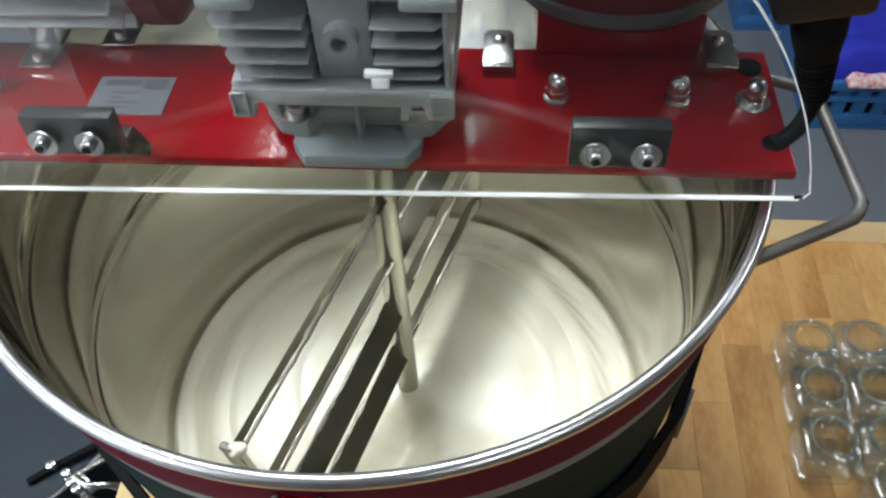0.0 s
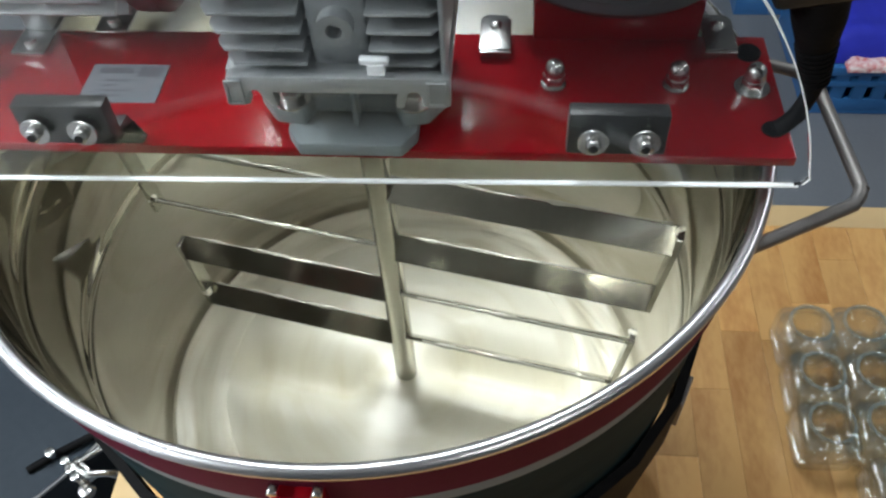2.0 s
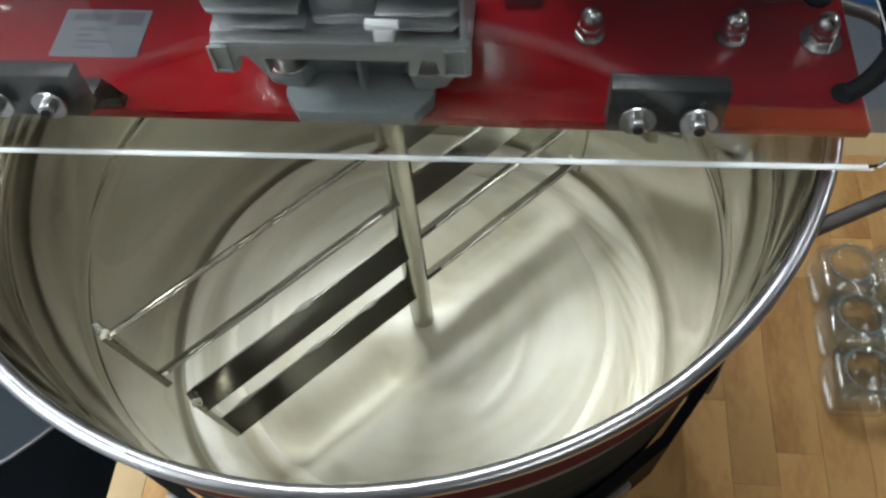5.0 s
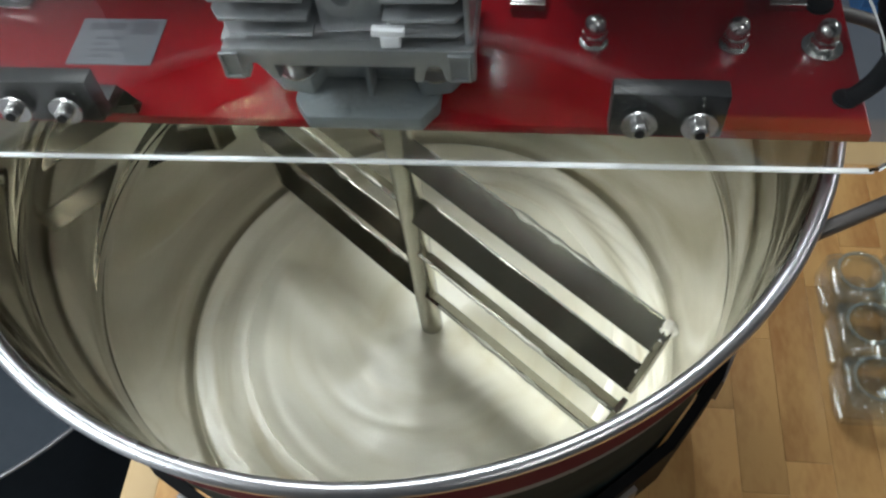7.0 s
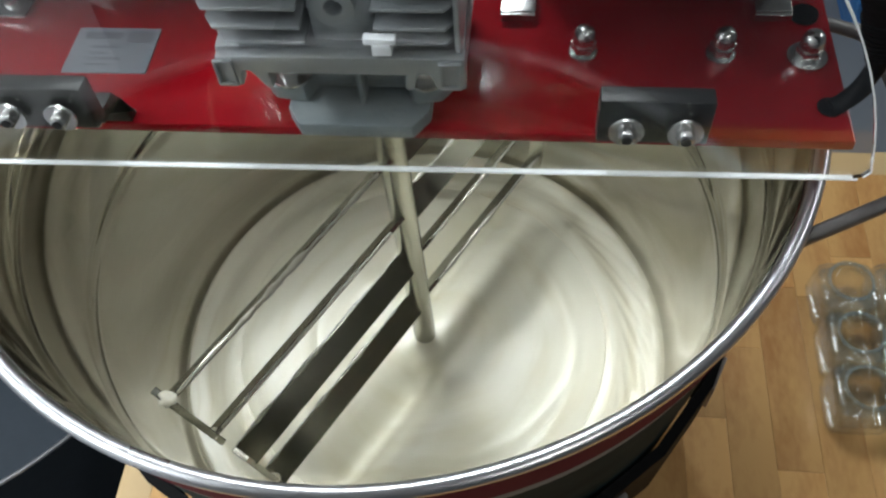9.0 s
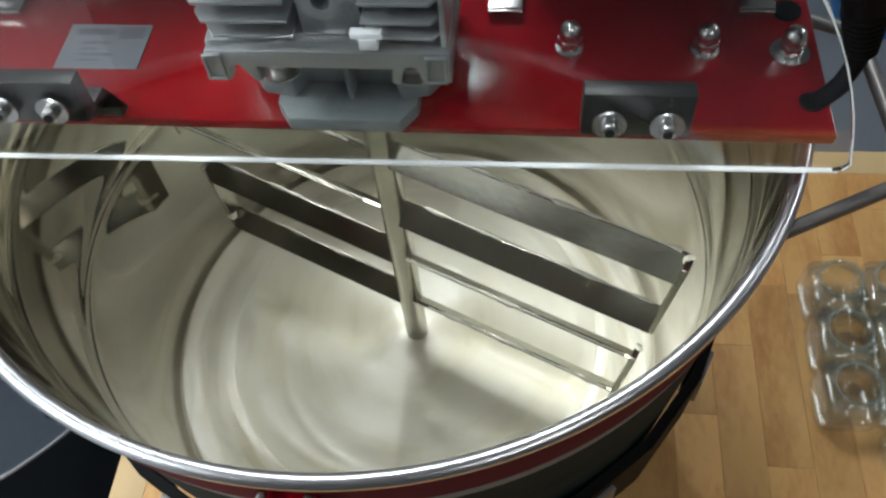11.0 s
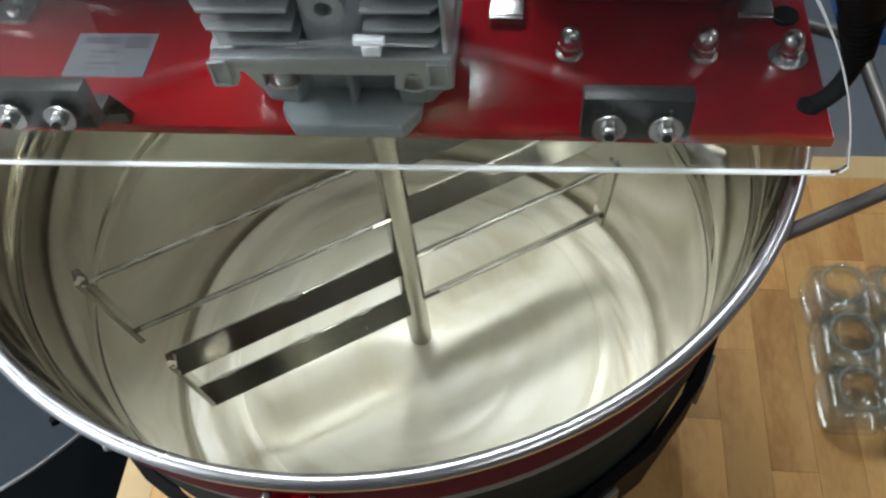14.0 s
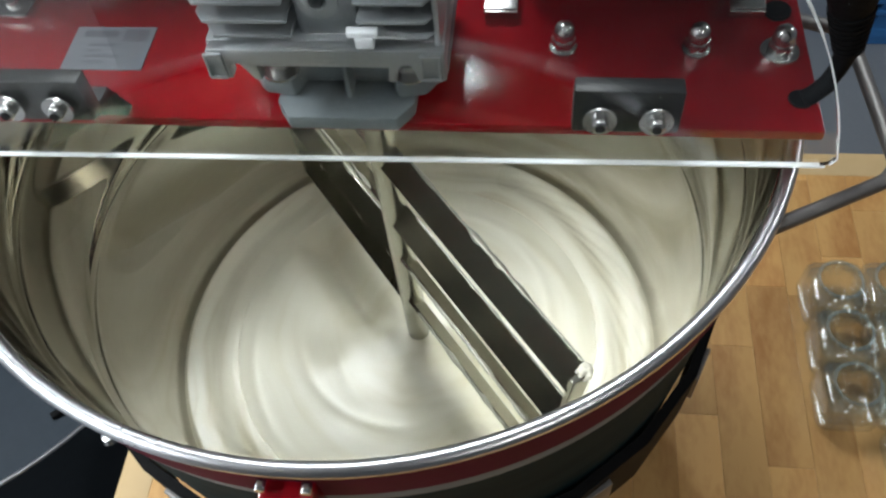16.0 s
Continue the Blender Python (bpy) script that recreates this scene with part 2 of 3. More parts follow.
def lathe(profile, n=64, closed=False, bm=None, m=None, cap=False):
    own = bmesh.new()
    rings = []
    for r, z in profile:
        if r < 1e-6:
            rings.append([own.verts.new((0, 0, z))])
        else:
            rings.append([own.verts.new((r * math.cos(2 * math.pi * i / n), r * math.sin(2 * math.pi * i / n), z)) for i in range(n)])
    pairs = list(zip(rings, rings[1:])) + ([(rings[-1], rings[0])] if closed else [])
    for a, b in pairs:
        for i in range(n):
            j = (i + 1) % n
            if len(a) == 1 and len(b) == 1:
                continue
            if len(a) == 1:
                own.faces.new((a[0], b[j], b[i]))
            elif len(b) == 1:
                own.faces.new((a[i], a[j], b[0]))
            else:
                own.faces.new((a[i], a[j], b[j], b[i]))
    bmesh.ops.recalc_face_normals(own, faces=own.faces)
    if m is not None:
        bmesh.ops.transform(own, matrix=m, verts=own.verts)
    smooth(own, 35)
    return join(bm, own)


def prism(outline, depth, m=None, bevel=0.0, bm=None):
    """An outline in x, y, given thickness along z from 0."""
    own = bmesh.new()
    low = [own.verts.new((x, y, 0)) for x, y in outline]
    high = [own.verts.new((x, y, depth)) for x, y in outline]
    own.faces.new(low[::-1])
    own.faces.new(high)
    for i in range(len(outline)):
        j = (i + 1) % len(outline)
        own.faces.new((low[i], low[j], high[j], high[i]))
    bmesh.ops.recalc_face_normals(own, faces=own.faces)
    if bevel:
        bmesh.ops.bevel(own, geom=[e for e in own.edges if e.calc_face_angle(0) > 0.6], offset=bevel, segments=2, affect="EDGES", profile=0.5)
    if m is not None:
        bmesh.ops.transform(own, matrix=m, verts=own.verts)
    smooth(own, 35)
    return join(bm, own)


def tube(points, radii, n=14, bm=None, rounds=6):
    """A round rod along a path, smoothed by Catmull-Rom."""
    pts = [Vector(p) for p in points]
    rad = radii if isinstance(radii, (list, tuple)) else [radii] * len(pts)
    path, rs = [], []
    for i in range(len(pts) - 1):
        p0, p1, p2, p3 = pts[max(i - 1, 0)], pts[i], pts[i + 1], pts[min(i + 2, len(pts) - 1)]
        for k in range(rounds):
            u = k / rounds
            path.append(0.5 * (2 * p1 + (p2 - p0) * u + (2 * p0 - 5 * p1 + 4 * p2 - p3) * u * u + (3 * p1 - p0 - 3 * p2 + p3) * u ** 3))
            rs.append(rad[i] + (rad[i + 1] - rad[i]) * u)
    path.append(pts[-1])
    rs.append(rad[-1])
    own = bmesh.new()
    ref = Vector((0.3, 0.2, 1)).normalized()
    rings = []
    for i, p in enumerate(path):
        t = (path[min(i + 1, len(path) - 1)] - path[max(i - 1, 0)]).normalized()
        u = t.cross(ref).normalized()
        ref = u.cross(t).normalized()
        w = t.cross(u)
        rings.append([own.verts.new(p + (u * math.cos(2 * math.pi * k / n) + w * math.sin(2 * math.pi * k / n)) * rs[i]) for k in range(n)])
    for a, b in zip(rings, rings[1:]):
        for k in range(n):
            own.faces.new((a[k], a[(k + 1) % n], b[(k + 1) % n], b[k]))
    own.faces.new(rings[0][::-1])
    own.faces.new(rings[-1])
    bmesh.ops.recalc_face_normals(own, faces=own.faces)
    smooth(own, 50)
    return join(bm, own)


def rounded(points, r, n=5):
    """A path with its inner corners rounded by r."""
    pts = [Vector(p) for p in points]
    out = [pts[0]]
    for a, b, c in zip(pts, pts[1:], pts[2:]):
        u, w = (a - b).normalized(), (c - b).normalized()
        p, q = b + u * r, b + w * r
        for k in range(n + 1):
            s = k / n
            out.append(p * (1 - s) ** 2 + b * 2 * s * (1 - s) + q * s * s)
    return out + [pts[-1]]


def hexnut(r, h, m, bm=None):
    return prism([(r * math.cos(radians(60 * k)), r * math.sin(radians(60 * k))) for k in range(6)], h, m, 0.0006, bm)


def disc(r, h, m, bm=None, n=24, hole=0.0):
    if hole:
        return lathe([(hole, 0), (r, 0), (r, h), (hole, h)], n, True, bm, m)
    return lathe([(0, 0), (r * 0.96, 0), (r, h * 0.2), (r, h * 0.85), (r * 0.96, h), (0, h)], n, False, bm, m)


# ---- room ----
tagged(part("floor", box(-3, 4, -3, 4, -0.05, 0), FLOORM), "grey painted concrete floor", "floor", kind="structure")
tagged(part("ceiling", box(-3, 4, -3, 4, 2.9, 3.0), CEILM), "pale grey painted ceiling", "ceiling", kind="structure")
tagged(part("wall_north", box(-3.1, 4.1, 4, 4.1, 0, 2.9), GREYWALL), "grey painted wall", "wall", kind="structure")
tagged(part("wall_south", box(-0.75, 4.1, -3.1, -3, 0, 2.9), GREYWALL), "grey painted wall", "wall", kind="structure")
# unseen white block, added so the open lid mirrors a pale veil
tagged(part("veil_wall_southwest", box(-3.1, -0.75, -3.0, -1.1, 0, 2.9), WALLM), "unseen white wall block, added for a veil mirrored in the lid", "wall", kind="structure")
tagged(part("wall_west", box(-3.1, -3, -3, 4, 0, 2.9), GREYWALL), "grey painted wall", "wall", kind="structure")
tagged(part("wall_east", box(4, 4.1, -3, 4, 0, 2.9), GREYWALL), "grey painted wall", "wall", kind="structure")
for x, y, w, d, p in LAMPS:
    lamp = thing("ceiling_light", "unseen white fluorescent ceiling light with glowing diffuser, placed for highlights and fill", "ceiling light", "ceiling lights", (x, y, 2.9))
    part("housing", box(-w / 2 - 0.03, w / 2 + 0.03, -d / 2 - 0.03, d / 2 + 0.03, -0.06, 0, 0.006), CEILM, lamp)
    part("diffuser", box(-w / 2, w / 2, -d / 2, d / 2, -0.068, -0.055, 0.003), LAMPGLOW, lamp)


# ---- the wooden table ----
TX0, TX1, TY0, TY1, TRIM = -0.284, 1.05, -0.62, 0.316, 0.033
table = thing("work_table", "maple butcher-block work table with pale edge boards", "table", at=(0, 0, 0))
part("core", box(TX0 + 0.01, TX1 - 0.01, TY0 + 0.01, TY1 - 0.01, TABLE - 0.045, TABLE - 0.012), PALEWOOD, table)
part("edge_board", box(TX0, TX1, TY1 - TRIM, TY1, TABLE - 0.045, TABLE, 0.002), PALEWOOD, table, "pale maple edge board")
part("edge_board", box(TX0, TX0 + TRIM, TY0, TY1 - TRIM - 0.0006, TABLE - 0.045, TABLE, 0.002), PALEWOOD, table, "pale maple edge board")
for lx in (TX0 + 0.06, TX1 - 0.06):
    for ly in (TY0 + 0.06, TY1 - 0.06):
        part("leg", box(lx - 0.035, lx + 0.035, ly - 0.035, ly + 0.035, 0, TABLE - 0.045, 0.004), PALEWOOD, table)


# ---- the drum ----
def wall_r(z):
    """Inner radius of the tapering drum at height z below the rim."""
    return 0.2205 + 0.062 * z


drum = thing("mixing_drum", "polished stainless steel honey mixing drum on a wooden table", "drum", at=(0, 0, RIM))
prof = []
zz = -0.004
while zz > -0.43:
    r = wall_r(zz)
    for zb in (-0.062, -0.155):
        r -= 0.0017 * math.exp(-((zz - zb) / 0.006) ** 2)
    prof.append((r, zz))
    zz -= 0.003 if zz > -0.18 else 0.02
outer = [(wall_r(z) + 0.0012, z) for r, z in prof[::-1]]
part("wall", lathe(prof + [(0, -0.4295), (0, -0.437), (prof[-1][0] + 0.0012, -0.437)] + outer, 128, True), STEEL, drum)
part("jacket", lathe([(wall_r(z) + 0.0024 + e, z) for z, e in ((-0.004, 0), (-0.435, 0), (-0.435, -0.0008), (-0.004, -0.0008))], 128, True), JACKET, drum, "dark green outer jacket")
part("bead", lathe([(wall_r(z) + e, z) for z, e in ((-0.0375, 0.0022), (-0.0385, 0.0040), (-0.0450, 0.0044), (-0.0520, 0.0036), (-0.0530, 0.0022))], 128, True), BEAD, drum, "grey steel bead below the red band")
part("rim", lathe([(0.2245 + 0.0036 * math.cos(a), 0.0036 * math.sin(a)) for a in [k * math.pi / 6 for k in range(12)]], 160, True), RIMSTEEL, drum, "rolled bright steel rim")
# red mirrored in the steel below the rim, put in as a coloured band
part("band", lathe([(0.2232, -0.0052), (0.2247, -0.0052), (0.2232, -0.037), (0.2212, -0.037)], 128, True), MAROON, drum, "dark red reflection below the rim, built as a band")
belt = part("heating_belt", lathe([(0.2165, -0.150), (0.2225, -0.152), (0.2215, -0.213), (0.2150, -0.215)], 26, True), RUBBER, drum, "black heating belt round the drum")
for az in (-118, -52, -24, 30):
    m = pose(0, 0, 0, 0, 0, az) @ pose(0.2215, 0, -0.176, 0, -1, 0)
    part("buckle", box(-0.002, 0.0025, -0.012, 0.012, -0.014, 0.014, 0.0008, m), DULL, belt, "dull steel buckle")
handle_path = rounded([(0.1995, -0.0995, -0.005), (0.2640, -0.0670, -0.002), (0.2570, 0.0290, -0.002), (0.204, 0.0560, -0.005)], 0.013)
part("handle", tube(handle_path, 0.0036, rounds=2), DULL, drum, "bent steel carrying handle")
latch = part("latch", box(-0.0115, 0.0115, -0.232, -0.2215, -0.050, -0.016, 0.0012), RED, drum, "red latch plate")
for x in (-0.0095, 0.0095):
    part("bolt", hexnut(0.0026, 0.005, pose(x, -0.2255, -0.0115, 90, 0, 0)), ZINC, latch)

# ---- the honey ----
def ease(a, b, x):
    u = min(1.0, max(0.0, (x - a) / (b - a)))
    return u * u * (3 - 2 * u)


def honey_ring(r, x, y):
    """Height of the still outer ring: a lip, a groove and a rise at the wall."""
    r += 0.006 * noise.noise(Vector((x * 7, y * 7, 9.0))) * ease(0.153, 0.165, r) * (1 - ease(0.190, 0.2, r))
    z = -0.3125 + 0.0016 * math.exp(-((r - 0.161) / 0.009) ** 2) - 0.0040 * math.exp(-((r - 0.180) / 0.010) ** 2)
    z -= 0.007 * ease(0.1955, 0.2018, r)
    a = math.atan2(y, x)
    # drawn-out folds that run slantwise into the wall
    z += 0.0007 * math.sin((r + 0.052 * a) * 640 + 3 * noise.noise(Vector((x * 12, y * 12, 4.0)))) * ease(0.164, 0.174, r) * (1 - ease(0.194, 0.2005, r)) * (0.25 + 0.75 * math.exp(-((a - 0.15) / 0.6) ** 2)) * (1 - ease(2.3, 3.0, abs(a)))
    return z + 0.0010 * noise.noise(Vector((x * 14, y * 14, 2.0)))


def honey_swirl(r, a):
    """Height of the turning middle: a furrow behind each arm and drawn-out spiral folds."""
    x, y = r * math.cos(a), r * math.sin(a)
    f = ease(0.008, 0.045, abs(x)) * (1 - ease(0.132, 0.157, r))
    d = y if x > 0 else -y
    z = -0.3125 + 0.0030 * math.exp(-(r / 0.028) ** 2)
    z += f * (-0.0230 * math.exp(-((d - 0.022) / 0.018) ** 2) + 0.0060 * math.exp(-((d + 0.018) / 0.020) ** 2) + 0.0070 * math.exp(-((d - 0.062) / 0.024) ** 2))
    fold = a - 9.0 * r
    for k, (rk, slope, at, span) in enumerate(((0.060, 0.012, 0.6, 1.1), (0.088, -0.009, 2.3, 1.3), (0.112, 0.014, 4.0, 1.5), (0.128, -0.010, 5.2, 1.0), (0.074, 0.010, 3.3, 0.9), (0.140, 0.006, 1.2, 1.4))):
        turn = (a - at + math.pi) % (2 * math.pi) - math.pi
        z += 0.0006 * math.exp(-((r - rk - slope * turn) / 0.0045) ** 2) * math.exp(-(turn / span) ** 4)
    z += 0.0009 * f * math.sin(2 * fold + 1.0)
    return z + 0.0016 * f * noise.noise(Vector((r * math.cos(a) * 22, r * math.sin(a) * 22, 6.0)))


def polar(r0, r1, nr, na, height, bottom, turn):
    own = bmesh.new()
    rings = []
    for i in range(nr + 1):
        r = r0 + (r1 - r0) * i / nr
        rings.append([own.verts.new((r * math.cos(2 * math.pi * k / na), r * math.sin(2 * math.pi * k / na), height(r, 2 * math.pi * k / na))) for k in range(na)])
    rings.append([own.verts.new((r1 * turn * math.cos(2 * math.pi * k / na), r1 * turn * math.sin(2 * math.pi * k / na), bottom)) for k in range(na)])
    if r0 > 0.01:
        rings.insert(0, [own.verts.new((r0 * math.cos(2 * math.pi * k / na), r0 * math.sin(2 * math.pi * k / na), bottom)) for k in range(na)])
    for a, b in zip(rings, rings[1:]):
        for k in range(na):
            j = (k + 1) % na
            own.faces.new((a[k], b[k], b[j], a[j]))
    if r0 <= 0.01:
        own.faces.new(rings[0])
    return smooth(own, 75)


honey = part("honey", polar(0.152, 0.2018, 44, 220, lambda r, a: honey_ring(r, r * math.cos(a), r * math.sin(a)), -0.428, 0.965), HONEYRING)
honey.location = (0, 0, RIM)
tagged(honey, "pale creamed honey filling the lower part of a steel drum", "honey")
swirl = part("honey_swirl", polar(0.008, 0.1575, 120, 260, honey_swirl, -0.330, 1.0), HONEY)
swirl.location = (0, 0, RIM)
tagged(swirl, "turning middle of pale creamed honey with furrows behind paddles", "honey")

# ---- the stirrer ----
SHAFT = (0.003, -0.001)
stirrer = thing("stirrer", "steel stirrer shaft with pitched flat paddle blades", "stirrer", at=(SHAFT[0], SHAFT[1], RIM))
part("shaft", lathe([(0, 0.03), (0.0090, 0.03), (0.0090, -0.423), (0.0082, -0.425), (0, -0.425)], 32), BRUSHED, stirrer)
LEVELS = [(-0.073, 0.187, 1), (-0.135, 0.181, 1), (-0.190, 0.175, -1), (-0.250, 0.169, -1)]
for z, reach, way in LEVELS:
    for side in (0, 180):
        m = pose(0, 0, z, 0, 0, side) @ pose(0, 0, 0, -38 * way, 0, 0)
        part("blade", box(0.006, reach, -0.0015, 0.0015, -0.0095, 0.0095, 0.0005, m, seg=1), BLADE, stirrer)
for (za, ra, wa), (zb, rb, wb) in ((LEVELS[0], LEVELS[1]), (LEVELS[2], LEVELS[3])):
    for side in (0, 180):
        tilt = math.degrees(math.atan2(ra - rb, za - zb))
        m = pose(0, 0, 0, 0, 0, side) @ pose((ra + rb) / 2 + 0.001, 0, (za + zb) / 2, 0, tilt, 0)
        part("end_bar", box(-0.0020, 0.0020, -0.0060, 0.0060, -(za - zb) / 2 - 0.008, (za - zb) / 2 + 0.008, 0.0005, m, seg=1), BRUSHED, stirrer)

for k, (z, reach, way) in enumerate(LEVELS):
    for side in (0, 180):
        m = pose(0, 0, z, 0, 0, side) @ pose(0, 0, 0, -38 * way, 0, 0)
        spots, widths = [], []
        for i in range(46):
            x = 0.020 + (reach - 0.024) * i / 45
            lump_at = noise.noise(Vector((x * 62, k * 3.7 + side, 1.5)))
            spots.append(m @ Vector((x, 0.0006 * noise.noise(Vector((x * 210, k, side))), 0.0095)))
            widths.append(0.0007 + 0.0021 * max(0.0, lump_at) + 0.0005 * abs(noise.noise(Vector((x * 330, side, k)))))
        part("honey_crust", tube(spots, widths, 8, rounds=2), SMEAR, stirrer, "dried honey crust along a blade edge")
for z, reach, side, size in ((-0.073, 0.187, 180, 0.0042), (-0.135, 0.181, 180, 0.003), (-0.073, 0.187, 0, 0.003), (-0.190, 0.175, 0, 0.003), (-0.250, 0.169, 180, 0.0035)):
    own = bmesh.new()
    bmesh.ops.create_icosphere(own, subdivisions=3, radius=size)
    for v in own.verts:
        v.co *= 1 + 0.5 * noise.noise(v.co * 400 + Vector((z * 50, side, 0)))
    bmesh.ops.transform(own, matrix=pose(0, 0, 0, 0, 0, side) @ pose(reach + 0.001, 0.003, z + 0.006), verts=own.verts)
    part("honey_drip", smooth(own, 80), CLOT, stirrer, "clot of honey on a paddle end")

# ---- the red bridge plate ----
bridge = thing("bridge_plate", "glossy red steel bridge plate across the drum", "mounting plate", at=(0, 0, RIM))
part("plate", box(-0.2225, 0.2225, -0.065, 0.028, 0.020, 0.026, 0.0012), RED, bridge)
part("flange", box(-0.2215, 0.2215, -0.050, -0.047, 0.0045, 0.020, 0.0008), RED, bridge)
part("flange", box(-0.2215, 0.2215, 0.024, 0.027, 0.0045, 0.020, 0.0008), RED, bridge)
for x, y, big in ((0.107, -0.0145, 0), (0.170, -0.0145, 0), (0.2085, -0.0155, 1), (-0.2085, -0.0155, 1)):
    nut = part("nut", hexnut(0.0062, 0.006, pose(x, y, 0.0275)), ZINC, bridge, "chrome domed cap nut")
    part("washer", disc(0.0090 if big else 0.0068, 0.0014, pose(x, y, 0.0261), hole=0.003), ZINC, nut)
    part("dome", lathe([(0.0052, 0.0335), (0.0052, 0.037), (0.0045, 0.0395), (0.003, 0.0412), (0, 0.042)], 20, m=pose(x, y, 0)), ZINC, nut)
sticker = part("sticker", box(-0.146, -0.103, -0.034, -0.003, 0.0261, 0.0265), STICKER, bridge, "silver rating sticker")
for x, y, w, h in ((-0.141, -0.006, 0.019, 0.0046), (-0.119, -0.005, 0.013, 0.0085), (-0.136, -0.0155, 0.014, 0.0016), (-0.136, -0.0195, 0.008, 0.0016), (-0.136, -0.0235, 0.017, 0.0016), (-0.136, -0.0275, 0.012, 0.0016)):
    part("text_bar", box(x, x + w, y - h, y, 0.0265, 0.0267), INK, sticker)

# ---- gearbox ----
gear = thing("gearbox", "cast aluminium worm gearbox with cooling fins", "gearbox", at=(0, 0, RIM))
part("body", box(-0.034, 0.052, -0.055, 0.018, 0.074, 0.175, 0.003), ALU, gear)
part("boss_block", box(-0.003, 0.023, -0.0665, -0.054, 0.080, 0.124, 0.002), ALU, gear)
part("side_plate", box(0.0540, 0.0565, -0.0735, 0.014, 0.080, 0.124, 0.001), ALU, gear)
part("foot", box(-0.044, 0.0575, -0.070, 0.014, 0.068, 0.080, 0.002), ALU, gear)
apron = [(-0.044, 0.0655), (-0.033, 0.0655), (-0.033, 0.071), (-0.0315, 0.0735), (-0.0285, 0.0735), (-0.027, 0.071), (-0.0235, 0.0645), (-0.0205, 0.0645), (-0.0215, 0.0725), (0.0345, 0.0725), (0.0335, 0.0645), (0.037, 0.0645), (0.0385, 0.071), (0.040, 0.0735), (0.0435, 0.0735), (0.045, 0.071), (0.046, 0.0655), (0.058, 0.0655), (0.058, 0.0815), (-0.041, 0.0815)]
part("apron", prism(apron, 0.006, pose(0, -0.071, 0, 90, 0, 0), 0.0006), ALU, gear)
for x in (-0.0215, 0.0380):
    bolt = part("bolt", hexnut(0.0060, 0.0065, pose(x, -0.0520, 0.0465)), ZINC, gear)
    part("washer", disc(0.0088, 0.0013, pose(x, -0.0520, 0.0464), hole=0.003), ZINC, bolt)
    part("bolt_end", disc(0.0034, 0.0030, pose(x, -0.0520, 0.0530)), ZINC, bolt)
# framed pockets in the ears of the foot
for x0, x1 in ((-0.0425, -0.0345), (0.0475, 0.0565)):
    part("pocket_rib", box(x0, x1, -0.0785, -0.0770, 0.0785, 0.0800, 0.0004), ALU, gear)
    part("pocket_rib", box(x0, x1, -0.0785, -0.0770, 0.0662, 0.0676, 0.0004), ALU, gear)
    for x in (x0, x1 - 0.0013):
        part("pocket_rib", box(x, x + 0.0013, -0.0785, -0.0770, 0.0676, 0.0785, 0.0003), ALU, gear)
for x in (-0.034, 0.049):
    part("ear", box(x - 0.012, x + 0.012, -0.078, -0.06, 0.122, 0.128, 0.002), ALU, gear)
    part("bolt", disc(0.0045, 0.004, pose(x, -0.070, 0.128)), ZINC, gear)
part("tag", box(0.0195, 0.0320, -0.0772, -0.0735, 0.0885, 0.0915, 0.0005, None, box(0.0225, 0.0300, -0.0775, -0.0730, 0.0830, 0.0886, 0.0005)), mat("white_tag", (0.7, 0.72, 0.74), None, 0.5), gear, "small white tag")
for z, y in ((0.086, -0.074), (0.095, -0.076), (0.104, -0.076), (0.113, -0.076)):
    lead = (z - 0.086) * 0.18
    for x0, x1, outer in ((-0.0405 - lead, -0.004, 0), (0.024, 0.0540, 1)):
        ends = [(x0, -0.054), (x0, y + 0.006), (x0 + 0.004, y), (x1, y), (x1, -0.054)] if not outer else [(x0, -0.054), (x0, y), (x1 - 0.003, y), (x1, y + 0.004), (x1, -0.054)]
        part("fin", prism(ends, 0.0017, pose(0, 0, z - 0.0008), 0.0005), ALU, gear)
part("boss", lathe([(0.0036, 0), (0.0076, 0), (0.0080, 0.002), (0.0080, 0.008), (0.0036, 0.008)], 28, True, None, pose(0.010, -0.066, 0.1035, 90, 0, 0)), ALU, gear)
part("cover", box(-0.048, 0.057, -0.074, 0.014, 0.124, 0.136, 0.003), ALU, gear)
part("neck", lathe([(0.024, 0.0455), (0.026, 0.0470), (0.026, 0.067), (0.024, 0.069)], 40, True, None, pose(0.008, -0.012, 0)), GREY, gear)
part("collar", prism([(-0.041, -0.042), (-0.031, -0.056), (-0.016, -0.058), (-0.012, -0.048), (0.028, -0.048), (0.032, -0.058), (0.045, -0.056), (0.054, -0.042), (0.054, 0.012), (-0.041, 0.012)], 0.012, pose(0, 0, 0.0343), 0.002), GREY, gear)
part("rib", box(0.008, 0.0105, -0.058, -0.030, 0.0342, 0.060, 0.0008), GREY, gear)
part("base_flange", prism([(-0.0250, -0.060), (-0.0180, -0.0700), (0.0325, -0.0700), (0.0395, -0.060), (0.0395, 0.012), (-0.0250, 0.012)], 0.008, pose(0, 0, 0.0262), 0.001), GREY, gear)

# ---- the open acrylic lid ----
TILT_M = pose(0, -0.0935, 0.037, -2.6, 0, 0) @ pose(0.217, 0, 0, 0, -1.0, 0) @ pose(-0.217, 0, 0)
lid = thing("acrylic_lid", "clear acrylic half lid hinged open and standing upright", "lid", at=(0, 0, RIM))
outline = [(-0.2110, 0.0), (0.2110, 0.0), (0.2150, 0.0012), (0.2172, 0.0045)]
for k in range(49):
    a = radians(12.2 + (167.8 - 12.2) * k / 48)
    outline.append((0.2212 * math.cos(a), -0.0385 + 0.2212 * math.sin(a)))
